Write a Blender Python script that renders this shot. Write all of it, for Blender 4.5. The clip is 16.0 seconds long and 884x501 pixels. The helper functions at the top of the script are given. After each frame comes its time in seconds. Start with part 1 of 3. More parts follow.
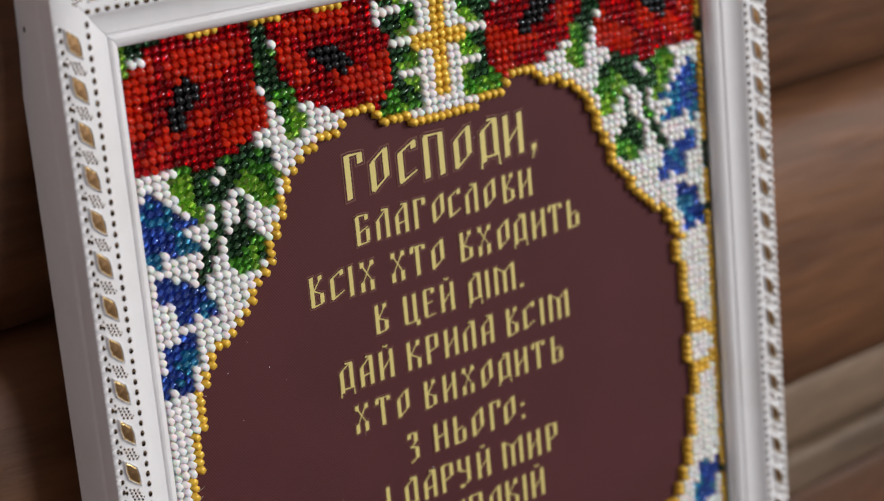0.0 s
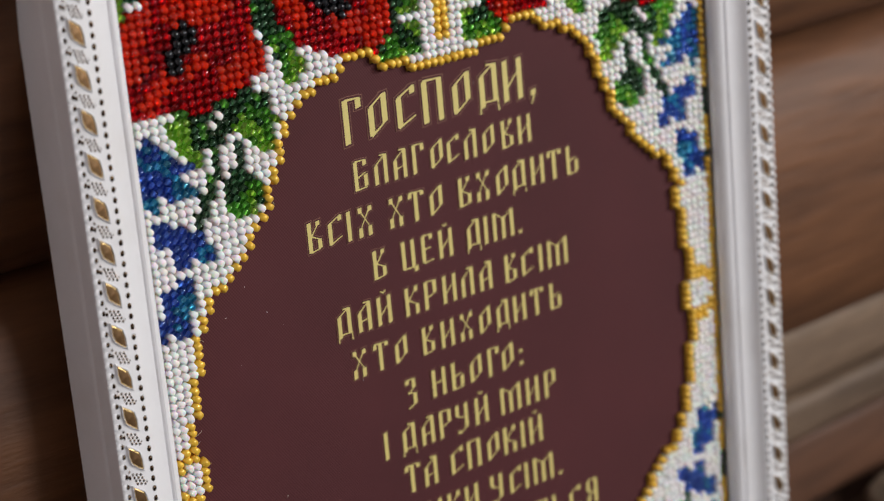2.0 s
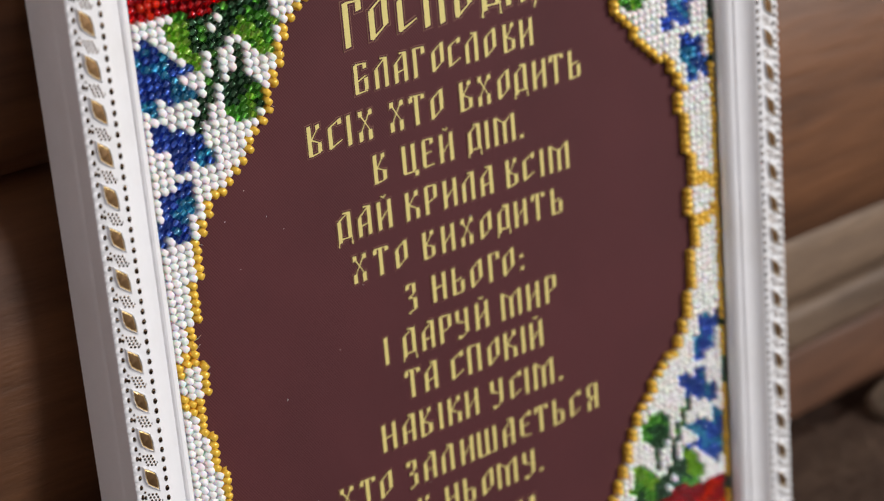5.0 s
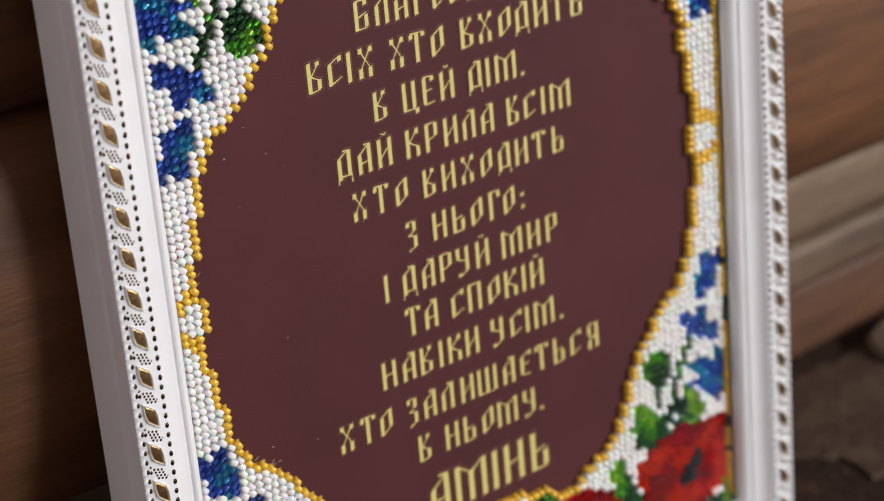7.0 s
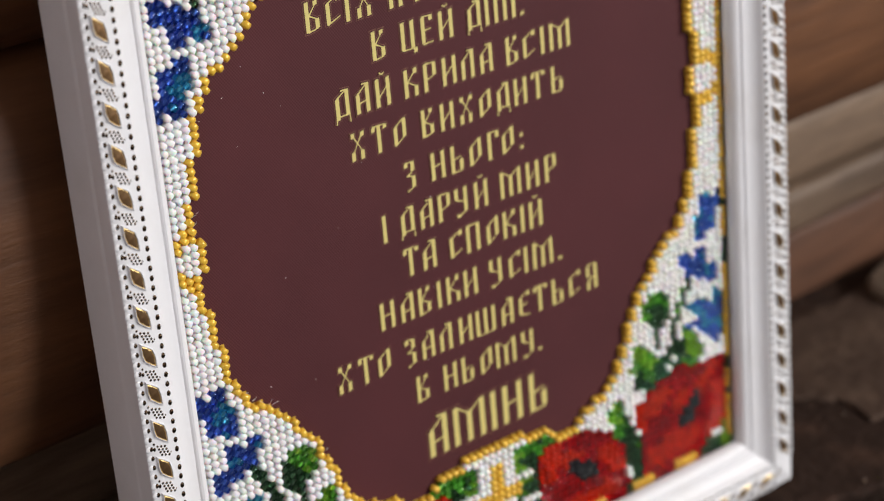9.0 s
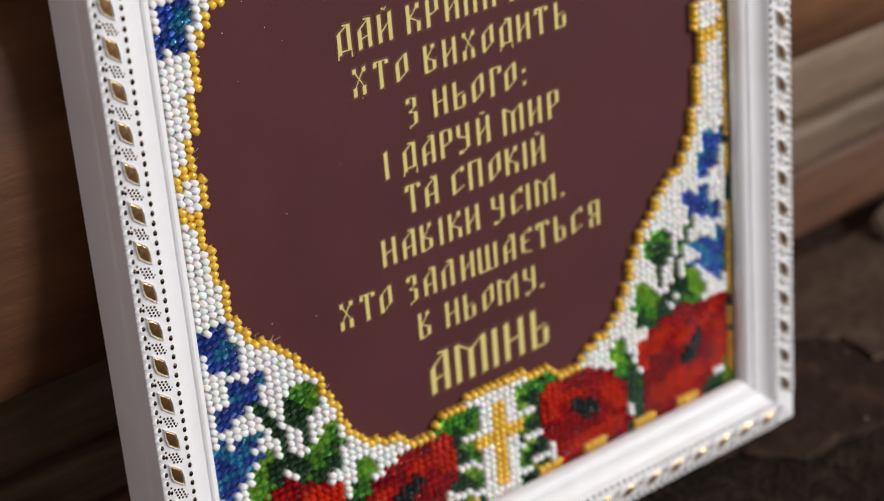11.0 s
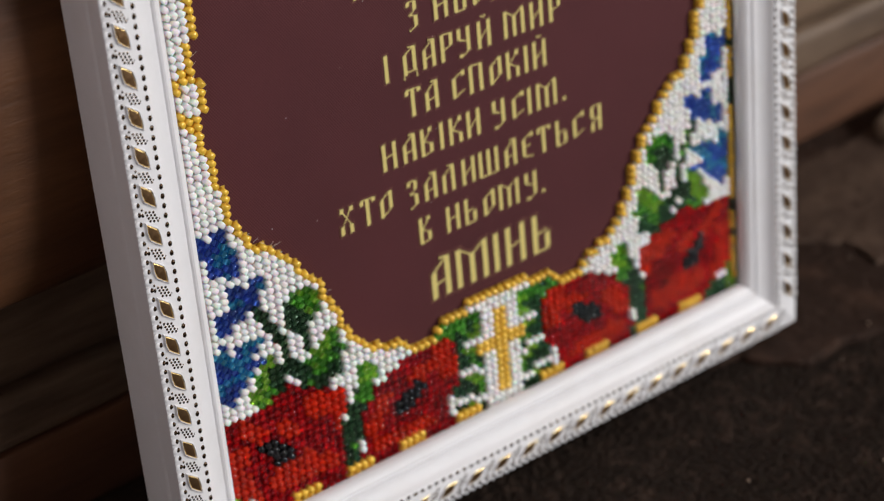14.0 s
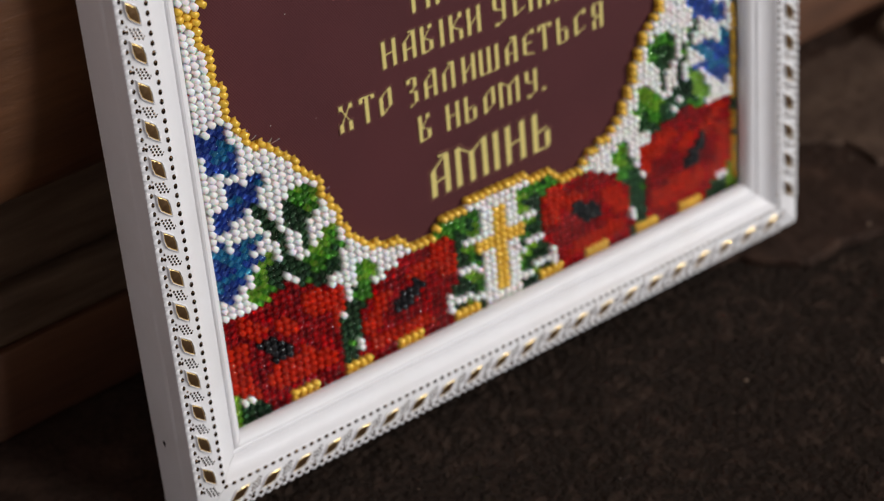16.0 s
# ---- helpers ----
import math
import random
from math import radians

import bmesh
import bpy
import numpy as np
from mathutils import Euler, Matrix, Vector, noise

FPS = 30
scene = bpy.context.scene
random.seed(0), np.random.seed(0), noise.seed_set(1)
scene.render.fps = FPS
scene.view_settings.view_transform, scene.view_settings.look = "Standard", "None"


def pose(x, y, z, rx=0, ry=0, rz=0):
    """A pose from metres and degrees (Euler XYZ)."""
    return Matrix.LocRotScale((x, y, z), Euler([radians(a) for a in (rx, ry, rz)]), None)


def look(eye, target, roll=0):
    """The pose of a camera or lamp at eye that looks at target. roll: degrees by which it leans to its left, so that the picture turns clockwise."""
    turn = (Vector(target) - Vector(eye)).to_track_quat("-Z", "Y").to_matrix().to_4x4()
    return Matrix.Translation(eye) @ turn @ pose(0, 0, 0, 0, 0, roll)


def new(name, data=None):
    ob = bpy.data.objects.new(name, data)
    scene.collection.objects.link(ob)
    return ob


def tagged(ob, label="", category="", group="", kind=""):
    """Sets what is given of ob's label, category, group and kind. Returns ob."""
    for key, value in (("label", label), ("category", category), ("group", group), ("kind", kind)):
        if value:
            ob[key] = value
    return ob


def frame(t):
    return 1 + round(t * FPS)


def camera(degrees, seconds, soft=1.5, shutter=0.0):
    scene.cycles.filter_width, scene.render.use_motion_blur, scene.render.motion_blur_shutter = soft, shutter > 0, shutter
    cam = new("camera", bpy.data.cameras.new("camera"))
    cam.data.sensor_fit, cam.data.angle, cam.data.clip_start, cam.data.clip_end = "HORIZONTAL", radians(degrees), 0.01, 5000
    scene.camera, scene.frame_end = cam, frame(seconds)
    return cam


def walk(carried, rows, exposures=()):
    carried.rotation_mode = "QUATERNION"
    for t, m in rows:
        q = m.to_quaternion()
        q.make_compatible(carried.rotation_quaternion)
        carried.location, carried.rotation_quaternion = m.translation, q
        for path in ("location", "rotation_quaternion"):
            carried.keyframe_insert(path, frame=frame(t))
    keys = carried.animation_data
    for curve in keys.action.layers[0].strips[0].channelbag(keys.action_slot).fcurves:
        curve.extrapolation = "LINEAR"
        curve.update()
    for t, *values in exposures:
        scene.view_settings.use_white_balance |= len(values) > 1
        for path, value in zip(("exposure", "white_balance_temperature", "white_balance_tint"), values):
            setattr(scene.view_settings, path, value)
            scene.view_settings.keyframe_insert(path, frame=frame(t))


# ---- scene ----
cam = camera(24.39, 16.0, soft=1.15)
cam.data.dof.use_dof, cam.data.dof.focus_distance, cam.data.dof.aperture_fstop = True, 0.497, 11.5
ROWS = [
    (0.0, -0.3217, -0.3648, 0.3830, 68.840, 0.302, -39.779),
    (0.5, -0.3213, -0.3647, 0.3827, 68.524, 0.233, -39.763),
    (1.0, -0.3210, -0.3646, 0.3823, 68.138, 0.208, -39.740),
    (1.5, -0.3207, -0.3645, 0.3820, 67.774, 0.178, -39.716),
    (2.0, -0.3204, -0.3644, 0.3817, 67.407, 0.145, -39.680),
    (2.5, -0.3201, -0.3644, 0.3814, 67.002, 0.136, -39.648),
    (3.0, -0.3197, -0.3643, 0.3810, 66.645, 0.157, -39.641),
    (3.5, -0.3194, -0.3642, 0.3807, 66.278, 0.138, -39.590),
    (4.0, -0.3191, -0.3641, 0.3804, 65.789, 0.063, -39.533),
    (6.5, -0.3175, -0.3637, 0.3788, 63.619, 0.020, -39.388),
    (7.0, -0.3172, -0.3636, 0.3785, 63.196, -0.019, -39.351),
    (7.5, -0.3168, -0.3635, 0.3781, 62.786, -0.053, -39.324),
    (8.0, -0.3165, -0.3634, 0.3778, 62.426, -0.045, -39.326),
    (8.5, -0.3162, -0.3634, 0.3775, 62.008, -0.066, -39.297),
    (11.0, -0.3146, -0.3629, 0.3759, 59.884, -0.179, -39.070),
    (11.5, -0.3143, -0.3629, 0.3755, 59.349, -0.181, -39.008),
    (12.0, -0.3139, -0.3628, 0.3752, 58.841, -0.136, -38.980),
    (12.5, -0.3136, -0.3627, 0.3749, 58.263, 0.005, -39.041),
    (13.0, -0.3133, -0.3626, 0.3746, 57.818, 0.051, -39.080),
    (13.5, -0.3130, -0.3625, 0.3743, 57.681, 0.141, -39.130),
    (14.0, -0.3126, -0.3624, 0.3739, 57.307, 0.021, -39.015),
    (14.5, -0.3123, -0.3624, 0.3736, 56.749, -0.026, -38.970),
    (15.0, -0.3120, -0.3623, 0.3733, 55.787, -0.098, -38.891),
    (15.5, -0.3117, -0.3622, 0.3730, 55.074, -0.098, -38.871),
    (16.0, -0.3113, -0.3621, 0.3726, 54.506, -0.183, -38.801),
]
walk(cam, [(t, pose(x, y, z, rx, ry, rz)) for t, x, y, z, rx, ry, rz in ROWS],
     [(0.0, -0.30), (2.2, -0.30), (3.4, -0.05), (4.0, -0.03), (12.2, -0.03), (13.5, -0.15), (14.5, -0.27), (16.0, -0.27)])

# ---- world and light: sky, and two soft lamps added out of view ----
world = bpy.data.worlds.new("sky")
scene.world = world
world.use_nodes = True
sky = world.node_tree.nodes.new("ShaderNodeTexSky")
sky.sky_type, sky.sun_disc = "NISHITA", False
sky.sun_elevation, sky.sun_rotation = radians(40), radians(60)
world.node_tree.nodes["Background"].inputs[1].default_value = 0.1
world.node_tree.links.new(sky.outputs[0], world.node_tree.nodes["Background"].inputs[0])


def area_lamp(name, place, target, sx, sy, watts, colour):
    lamp = bpy.data.lights.new(name, "AREA")
    lamp.shape, lamp.size, lamp.size_y, lamp.energy, lamp.color = "RECTANGLE", sx, sy, watts, colour
    ob = new(name, lamp)
    ob.matrix_world = look(place, target)
    return ob


# Added lamps: a key from the right, and a front fill for the rails.
area_lamp("right_key_lamp", (1.55, -1.45, 0.95), (0.0, 0.0, 0.12), 0.6, 0.65, 33, (1.0, 0.97, 0.94))
area_lamp("front_fill_lamp", (0.98, -2.45, 1.05), (0.0, 0.0, 0.12), 0.6, 0.65, 33, (0.92, 0.95, 0.98))


# ---- materials ----
def material(name, colour, rough=0.5, metal=0.0, scale=400.0, vary=0.12, bump=0.0, bump_scale=None, coat=0.0, transmission=0.0, spec=0.5, per_object=0.0, stains=None):
    m = bpy.data.materials.new(name)
    m.use_nodes = True
    nt = m.node_tree
    n, l = nt.nodes, nt.links
    b = n["Principled BSDF"]
    b.inputs["Roughness"].default_value, b.inputs["Metallic"].default_value = rough, metal
    b.inputs["Coat Weight"].default_value = coat
    b.inputs["Coat Roughness"].default_value = 0.12
    b.inputs["Transmission Weight"].default_value = transmission
    b.inputs["Specular IOR Level"].default_value = spec
    tc = n.new("ShaderNodeTexCoord")
    tex = n.new("ShaderNodeTexNoise")
    tex.inputs["Scale"].default_value, tex.inputs["Detail"].default_value = scale, 6
    l.new(tc.outputs["Object"], tex.inputs["Vector"])
    ramp = n.new("ShaderNodeMix")
    ramp.data_type = "RGBA"
    ramp.inputs["A"].default_value = (*[c * (1 - vary) for c in colour], 1)
    ramp.inputs["B"].default_value = (*[min(1, c * (1 + vary)) for c in colour], 1)
    l.new(tex.outputs["Fac"], ramp.inputs["Factor"])
    out = ramp.outputs["Result"]
    if stains:
        tone, size, amount = stains
        st = n.new("ShaderNodeTexNoise")
        st.inputs["Scale"].default_value, st.inputs["Detail"].default_value = size, 5
        l.new(tc.outputs["Object"], st.inputs["Vector"])
        mr = n.new("ShaderNodeMapRange")
        mr.inputs["From Min"].default_value, mr.inputs["From Max"].default_value, mr.inputs["To Max"].default_value = 0.5, 0.72, amount
        l.new(st.outputs["Fac"], mr.inputs["Value"])
        mx = n.new("ShaderNodeMix")
        mx.data_type = "RGBA"
        mx.inputs["B"].default_value = (*tone, 1)
        l.new(mr.outputs["Result"], mx.inputs["Factor"])
        l.new(out, mx.inputs["A"])
        out = mx.outputs["Result"]
    if per_object:
        info, geo = n.new("ShaderNodeObjectInfo"), n.new("ShaderNodeNewGeometry")
        both, part_of = n.new("ShaderNodeMath"), n.new("ShaderNodeMath")
        part_of.operation = "FRACT"
        l.new(info.outputs["Random"], both.inputs[0])
        l.new(geo.outputs["Random Per Island"], both.inputs[1])
        l.new(both.outputs[0], part_of.inputs[0])
        mr = n.new("ShaderNodeMapRange")
        mr.inputs["To Min"].default_value, mr.inputs["To Max"].default_value = 1 - per_object, 1 + per_object * 0.6
        l.new(part_of.outputs[0], mr.inputs["Value"])
        hs = n.new("ShaderNodeHueSaturation")
        l.new(mr.outputs["Result"], hs.inputs["Value"])
        l.new(out, hs.inputs["Color"])
        out = hs.outputs["Color"]
    l.new(out, b.inputs["Base Color"])
    if bump:
        tb = n.new("ShaderNodeTexNoise")
        tb.inputs["Scale"].default_value, tb.inputs["Detail"].default_value = bump_scale or scale, 8
        l.new(tc.outputs["Object"], tb.inputs["Vector"])
        bp = n.new("ShaderNodeBump")
        bp.inputs["Strength"].default_value, bp.inputs["Distance"].default_value = 1.0, bump
        l.new(tb.outputs["Fac"], bp.inputs["Height"])
        l.new(bp.outputs["Normal"], b.inputs["Normal"])
    return m


def wood(name, dark, light, grain=28.0, rough=0.6, bump=0.0012):
    """Timber with the grain along x."""
    m = material(name, light, rough, 0, 6.0, 0.2)
    nt = m.node_tree
    n, l = nt.nodes, nt.links
    b = n["Principled BSDF"]
    tc = n.new("ShaderNodeTexCoord")
    mp = n.new("ShaderNodeMapping")
    mp.inputs["Scale"].default_value = (0.13, 1, 1)
    l.new(tc.outputs["Object"], mp.inputs["Vector"])
    n1 = n.new("ShaderNodeTexNoise")
    n1.inputs["Scale"].default_value, n1.inputs["Detail"].default_value, n1.inputs["Roughness"].default_value = grain, 8, 0.65
    n2 = n.new("ShaderNodeTexNoise")
    n2.inputs["Scale"].default_value, n2.inputs["Detail"].default_value = grain * 9, 6
    for t in (n1, n2):
        l.new(mp.outputs["Vector"], t.inputs["Vector"])
    add = n.new("ShaderNodeMath")
    add.operation = "MULTIPLY_ADD"
    add.inputs[1].default_value = 0.35
    l.new(n2.outputs["Fac"], add.inputs[0])
    l.new(n1.outputs["Fac"], add.inputs[2])
    cr = n.new("ShaderNodeValToRGB")
    cr.color_ramp.elements[0].position, cr.color_ramp.elements[1].position = 0.42, 0.86
    cr.color_ramp.elements[0].color, cr.color_ramp.elements[1].color = (*dark, 1), (*light, 1)
    l.new(add.outputs[0], cr.inputs["Fac"])
    l.new(cr.outputs["Color"], b.inputs["Base Color"])
    bp = n.new("ShaderNodeBump")
    bp.inputs["Distance"].default_value = bump
    l.new(add.outputs[0], bp.inputs["Height"])
    l.new(bp.outputs["Normal"], b.inputs["Normal"])
    return m


def cloth(name, colour):
    """Satin with a fine twill weave."""
    m = material(name, colour, 0.62, 0, 22.0, 0.28, spec=0.18)
    nt = m.node_tree
    n, l = nt.nodes, nt.links
    b = n["Principled BSDF"]
    b.inputs["Sheen Weight"].default_value = 0.1
    tc = n.new("ShaderNodeTexCoord")
    waves = []
    for turn in (35, -55):
        mp = n.new("ShaderNodeMapping")
        mp.inputs["Rotation"].default_value = (0, radians(turn), 0)
        w = n.new("ShaderNodeTexWave")
        w.bands_direction = "X"
        w.inputs["Scale"].default_value, w.inputs["Distortion"].default_value = 520, 0.4
        l.new(tc.outputs["Object"], mp.inputs["Vector"])
        l.new(mp.outputs["Vector"], w.inputs["Vector"])
        waves.append(w)
    add = n.new("ShaderNodeMath")
    l.new(waves[0].outputs["Fac"], add.inputs[0])
    l.new(waves[1].outputs["Fac"], add.inputs[1])
    bp = n.new("ShaderNodeBump")
    bp.inputs["Distance"].default_value, bp.inputs["Strength"].default_value = 0.00006, 0.6
    l.new(add.outputs[0], bp.inputs["Height"])
    l.new(bp.outputs["Normal"], b.inputs["Normal"])
    return m


WHITE_PAINT = material("white_paint", (0.84, 0.83, 0.85), 0.5, 0, 220, 0.03, 0.00006, 700, coat=0.06, stains=((0.66, 0.62, 0.58), 45, 0.25))
BRASS = material("aged_brass_foil", (0.24, 0.14, 0.07), 0.42, 1.0, 900, 0.3, 0.00012, 900, stains=((0.16, 0.08, 0.03), 500, 0.6))
GILT = material("bright_gilt", (0.85, 0.62, 0.26), 0.3, 1.0, 900, 0.15)
# Brass of the studs; also the dark colour that stands in for shade in holes.
STUD_AND_SHADE = material("dark_brass_and_shade", (0.10, 0.065, 0.04), 0.22, 1.0, 900, 0.3)
SATIN = cloth("maroon_satin", (0.078, 0.0175, 0.0205))
CONTOUR = material("faint_gold_line", (0.20, 0.085, 0.05), 0.5, 0.0, 1500, 0.25)
INK = material("gold_print", (0.70, 0.59, 0.20), 0.42, 0.0, 1500, 0.12, 0.00003, 2500)
LOG = wood("brown_log", (0.042, 0.0145, 0.0052), (0.195, 0.079, 0.031))
GREY_PLANK = wood("grey_plank", (0.050, 0.029, 0.018), (0.235, 0.155, 0.10), 40)
RED_PLANK = wood("red_brown_plank", (0.034, 0.015, 0.009), (0.150, 0.064, 0.032), 34)
FLOOR = material("dark_floor", (0.016, 0.0100, 0.0070), 0.8, 0, 700, 0.9, 0.0020, 420, stains=((0.075, 0.047, 0.034), 190, 0.45), spec=0.12)
PALE_SLATE = material("pale_slate", (0.070, 0.044, 0.032), 0.75, 0, 500, 0.5, 0.0012, 170, stains=((0.13, 0.085, 0.06), 50, 0.6), spec=0.15)
SLATE = material("brown_slate", (0.032, 0.0185, 0.0135), 0.8, 0, 500, 0.6, 0.0014, 190, stains=((0.085, 0.047, 0.032), 60, 0.65), spec=0.12)
# White of the added reflector on the left.
BOUNCE_WHITE = material("bounce_white", (0.80, 0.785, 0.83), 0.8, 0, 12, 0.15, 0.002, 30)
BARE_WOOD = wood("bare_dark_boards", (0.06, 0.03, 0.015), (0.20, 0.11, 0.06), 20)
# Pale so the added walls bounce light; also used on the backing board.
PLASTER = material("room_wood", (0.50, 0.43, 0.37), 0.7, 0, 12, 0.25, 0.002, 30)
PALETTE = {
    "white": (0.90, 0.89, 0.88), "gold": (0.88, 0.54, 0.06), "ruby": (0.95, 0.006, 0.014), "orange": (1.0, 0.036, 0.006), "dark": (0.13, 0.34, 0.16),
    "green": (0.30, 0.80, 0.14), "lime": (0.55, 1.0, 0.16), "blue": (0.17, 0.32, 1.0), "cyan": (0.12, 0.62, 1.0), "black": (0.012, 0.012, 0.014),
}
CLEAR = {"ruby": 0.82, "orange": 0.55, "dark": 0.96, "green": 0.96, "lime": 0.94, "blue": 0.95, "cyan": 0.94}
INKED = {"white": 0.9, "ruby": 0.20, "orange": 0.75, "blue": 0.5, "cyan": 0.6, "dark": 0.25, "green": 0.45, "lime": 0.75}
BEAD, PRINT, LINING = {}, {}, {}
for tone, rgb in PALETTE.items():
    opaque = tone in ("white", "gold")
    BEAD[tone] = material(tone + "_bead", rgb, {"white": 0.42, "gold": 0.28}.get(tone, 0.05), 0.12 if tone == "gold" else 0.0, 300, 0.04 if opaque else 0.15, coat=0.15 if opaque else 0.0,
                          transmission=CLEAR.get(tone, 0.0), per_object={"white": 0.05, "gold": 0.12, "ruby": 0.5, "orange": 0.25, "black": 0.35}.get(tone, 0.3))
    shader = BEAD[tone].node_tree.nodes["Principled BSDF"]
    shader.inputs["IOR"].default_value = 1.45
    if tone == "white":
        shader.inputs["Subsurface Weight"].default_value, shader.inputs["Subsurface Scale"].default_value = 0.4, 0.0008
    PRINT[tone] = material(tone + "_print", tuple(INKED.get(tone, 0.6) * c for c in rgb), 0.8, 0, 900, 0.1)
# foil inside the holes of the clear beads
for tone, rgb in (("ruby", (0.95, 0.03, 0.035)), ("orange", (1.0, 0.12, 0.012)), ("dark", (0.30, 0.42, 0.30)), ("green", (0.55, 0.85, 0.40)), ("lime", (0.80, 1.0, 0.35)), ("blue", (0.35, 0.55, 1.0)), ("cyan", (0.50, 0.90, 1.0))):
    LINING[tone] = material(tone + "_foil", rgb, 0.30, 1.0, 900, 0.2, per_object=0.4)

# ---- the framed picture's own plane: x right, z up along it, y into it; it leans back ----
CX, ZT, ZB, WIDE = 0.10835, 0.1205, -0.1497, 0.2167
FOOT = Vector((CX, 0.017, ZB - 0.005))
LEANING = pose(0, 0, 0, -7.5)
CLOTH_Y = 0.0105


def part(name, bm, mat, parent, label="", smooth=None, kind=""):
    """One mesh object under a thing or part; the mesh is given in the picture's plane."""
    me = bpy.data.meshes.new(name)
    bm.normal_update()
    bm.to_mesh(me)
    bm.free()
    return attach(name, me, mat, parent, label, smooth, kind)


def attach(name, me, mat, parent, label="", smooth=None, kind=""):
    if mat and not me.materials:
        me.materials.append(mat)
    if smooth is not None:
        me.polygons.foreach_set("use_smooth", [True] * len(me.polygons))
        me.set_sharp_from_angle(angle=radians(smooth))
    ob = new(name, me)
    ob.parent = parent
    return tagged(ob, label, kind=kind)


def prism(bm, outline, y0, y1):
    """A plate with that outline in x and z, from y0 (front) to y1 (back)."""
    a = [bm.verts.new((x, y0, z)) for x, z in outline]
    b = [bm.verts.new((x, y1, z)) for x, z in outline]
    bm.faces.new(a)
    bm.faces.new(list(reversed(b)))
    k = len(outline)
    for i in range(k):
        bm.faces.new((a[(i + 1) % k], a[i], b[i], b[(i + 1) % k]))


# ---- room: log wall behind, floor; unseen closing walls added to shape the light ----
def block(name, x0, x1, y0, y1, z0, z1, mat, label="", kind="structure"):
    bm = bmesh.new()
    bmesh.ops.create_cube(bm, size=1)
    bm.transform(Matrix.LocRotScale(((x0 + x1) / 2, (y0 + y1) / 2, (z0 + z1) / 2), None, (x1 - x0, y1 - y0, z1 - z0)))
    return part(name, bm, mat, None, label, kind=kind)


def timber(name, z0, z1, face, bulge, mat, parent, seed, label="", back=0.16, rounding=0.005):
    """A horizontal log or plank along x with a bowed, slightly uneven face."""
    bm = bmesh.new()
    xs = [-1.6, -0.9, -0.5] + [-0.36 + 0.03 * i for i in range(27)] + [0.6, 1.0, 1.6]
    ring = []
    n = 12
    for x in xs:
        row = []
        for i in range(n + 1):
            t = i / n
            z = z0 + (z1 - z0) * (0.5 - 0.5 * math.cos(math.pi * t))
            edge = min(z - z0, z1 - z)
            y = face + bulge * (2 * t - 1) ** 2
            if edge < rounding:
                y += rounding - math.sqrt(max(0, rounding ** 2 - (rounding - edge) ** 2))
            wob = noise.noise((x * 4 + seed, z * 14, seed)) * 0.0022 + noise.noise((x * 22, z * 60, seed + 5)) * 0.0006
            row.append(bm.verts.new((x, max(face - 0.001, y + wob) + 0.045 * x, z + noise.noise((x * 5, seed, i * 0.1)) * 0.0016)))
        row.append(bm.verts.new((x, back, z1)))
        row.append(bm.verts.new((x, back, z0)))
        ring.append(row)
    for a, b in zip(ring, ring[1:]):
        for i in range(len(a)):
            j = (i + 1) % len(a)
            bm.faces.new((a[i], b[i], b[j], a[j]))
    bm.faces.new(list(reversed(ring[0])))
    bm.faces.new(ring[-1])
    bmesh.ops.recalc_face_normals(bm, faces=bm.faces)
    return part(name, bm, mat, parent, label, 40)


wall_back = tagged(new("wall_back"), "weathered brown log wall with greyish planks near the floor", "wall", kind="structure")
timber("plank", 0.0002, 0.0303, 0.0535, 0.001, RED_PLANK, wall_back, 1, rounding=0.0015)
timber("plank", 0.0310, 0.0483, 0.0518, 0.001, GREY_PLANK, wall_back, 2, rounding=0.003)
timber("plank", 0.0504, 0.0795, 0.0528, 0.002, GREY_PLANK, wall_back, 3, rounding=0.004)
timber("log", 0.0800, 0.1885, 0.0320, 0.018, LOG, wall_back, 4, rounding=0.006)
timber("log", 0.1897, 0.3045, 0.0388, 0.012, LOG, wall_back, 5, rounding=0.007)
for i in range(18):
    timber("log", 0.3055 + 0.115 * i, 0.42 + 0.115 * i, 0.046, 0.022, LOG, wall_back, 6 + i, rounding=0.012)

bm = bmesh.new()
fine = [-2.0, -1.2, -0.7] + [-0.45 + 0.01 * i for i in range(90)] + [0.6, 1.0, 1.8]
deep = [-2.6, -1.6, -0.9] + [-0.45 + 0.01 * i for i in range(62)]
grid = [[bm.verts.new((x, y, -0.0024 - 0.0022 * abs(noise.noise((x * 16, y * 16, 3))) - 0.0012 * abs(noise.noise((x * 60, y * 60, 8))))) for x in fine] for y in deep]
for ra, rb in zip(grid, grid[1:]):
    for i in range(len(ra) - 1):
        bm.faces.new((ra[i], ra[i + 1], rb[i + 1], rb[i]))
floor = part("floor", bm, FLOOR, None, "dark brown worn floor with scuffs and fine debris", 180, "structure")
floor["category"] = "floor"
block("floor_base", -2.0, 1.8, -2.6, 0.16, -0.08, -0.006, FLOOR)
# Unseen wall, added so its white panel bounces light onto the left rail.
bounce_wall_left = tagged(new("bounce_wall_left"), "unseen wall added as a reflector, white where it meets the logs", "wall", kind="structure")
block("panel", -0.85, -0.75, -2.5, -0.72, -0.01, 2.4, BARE_WOOD, kind="").parent = bounce_wall_left
block("panel", -0.85, -0.75, -0.72, 0.0, -0.01, 2.4, BOUNCE_WHITE, kind="").parent = bounce_wall_left
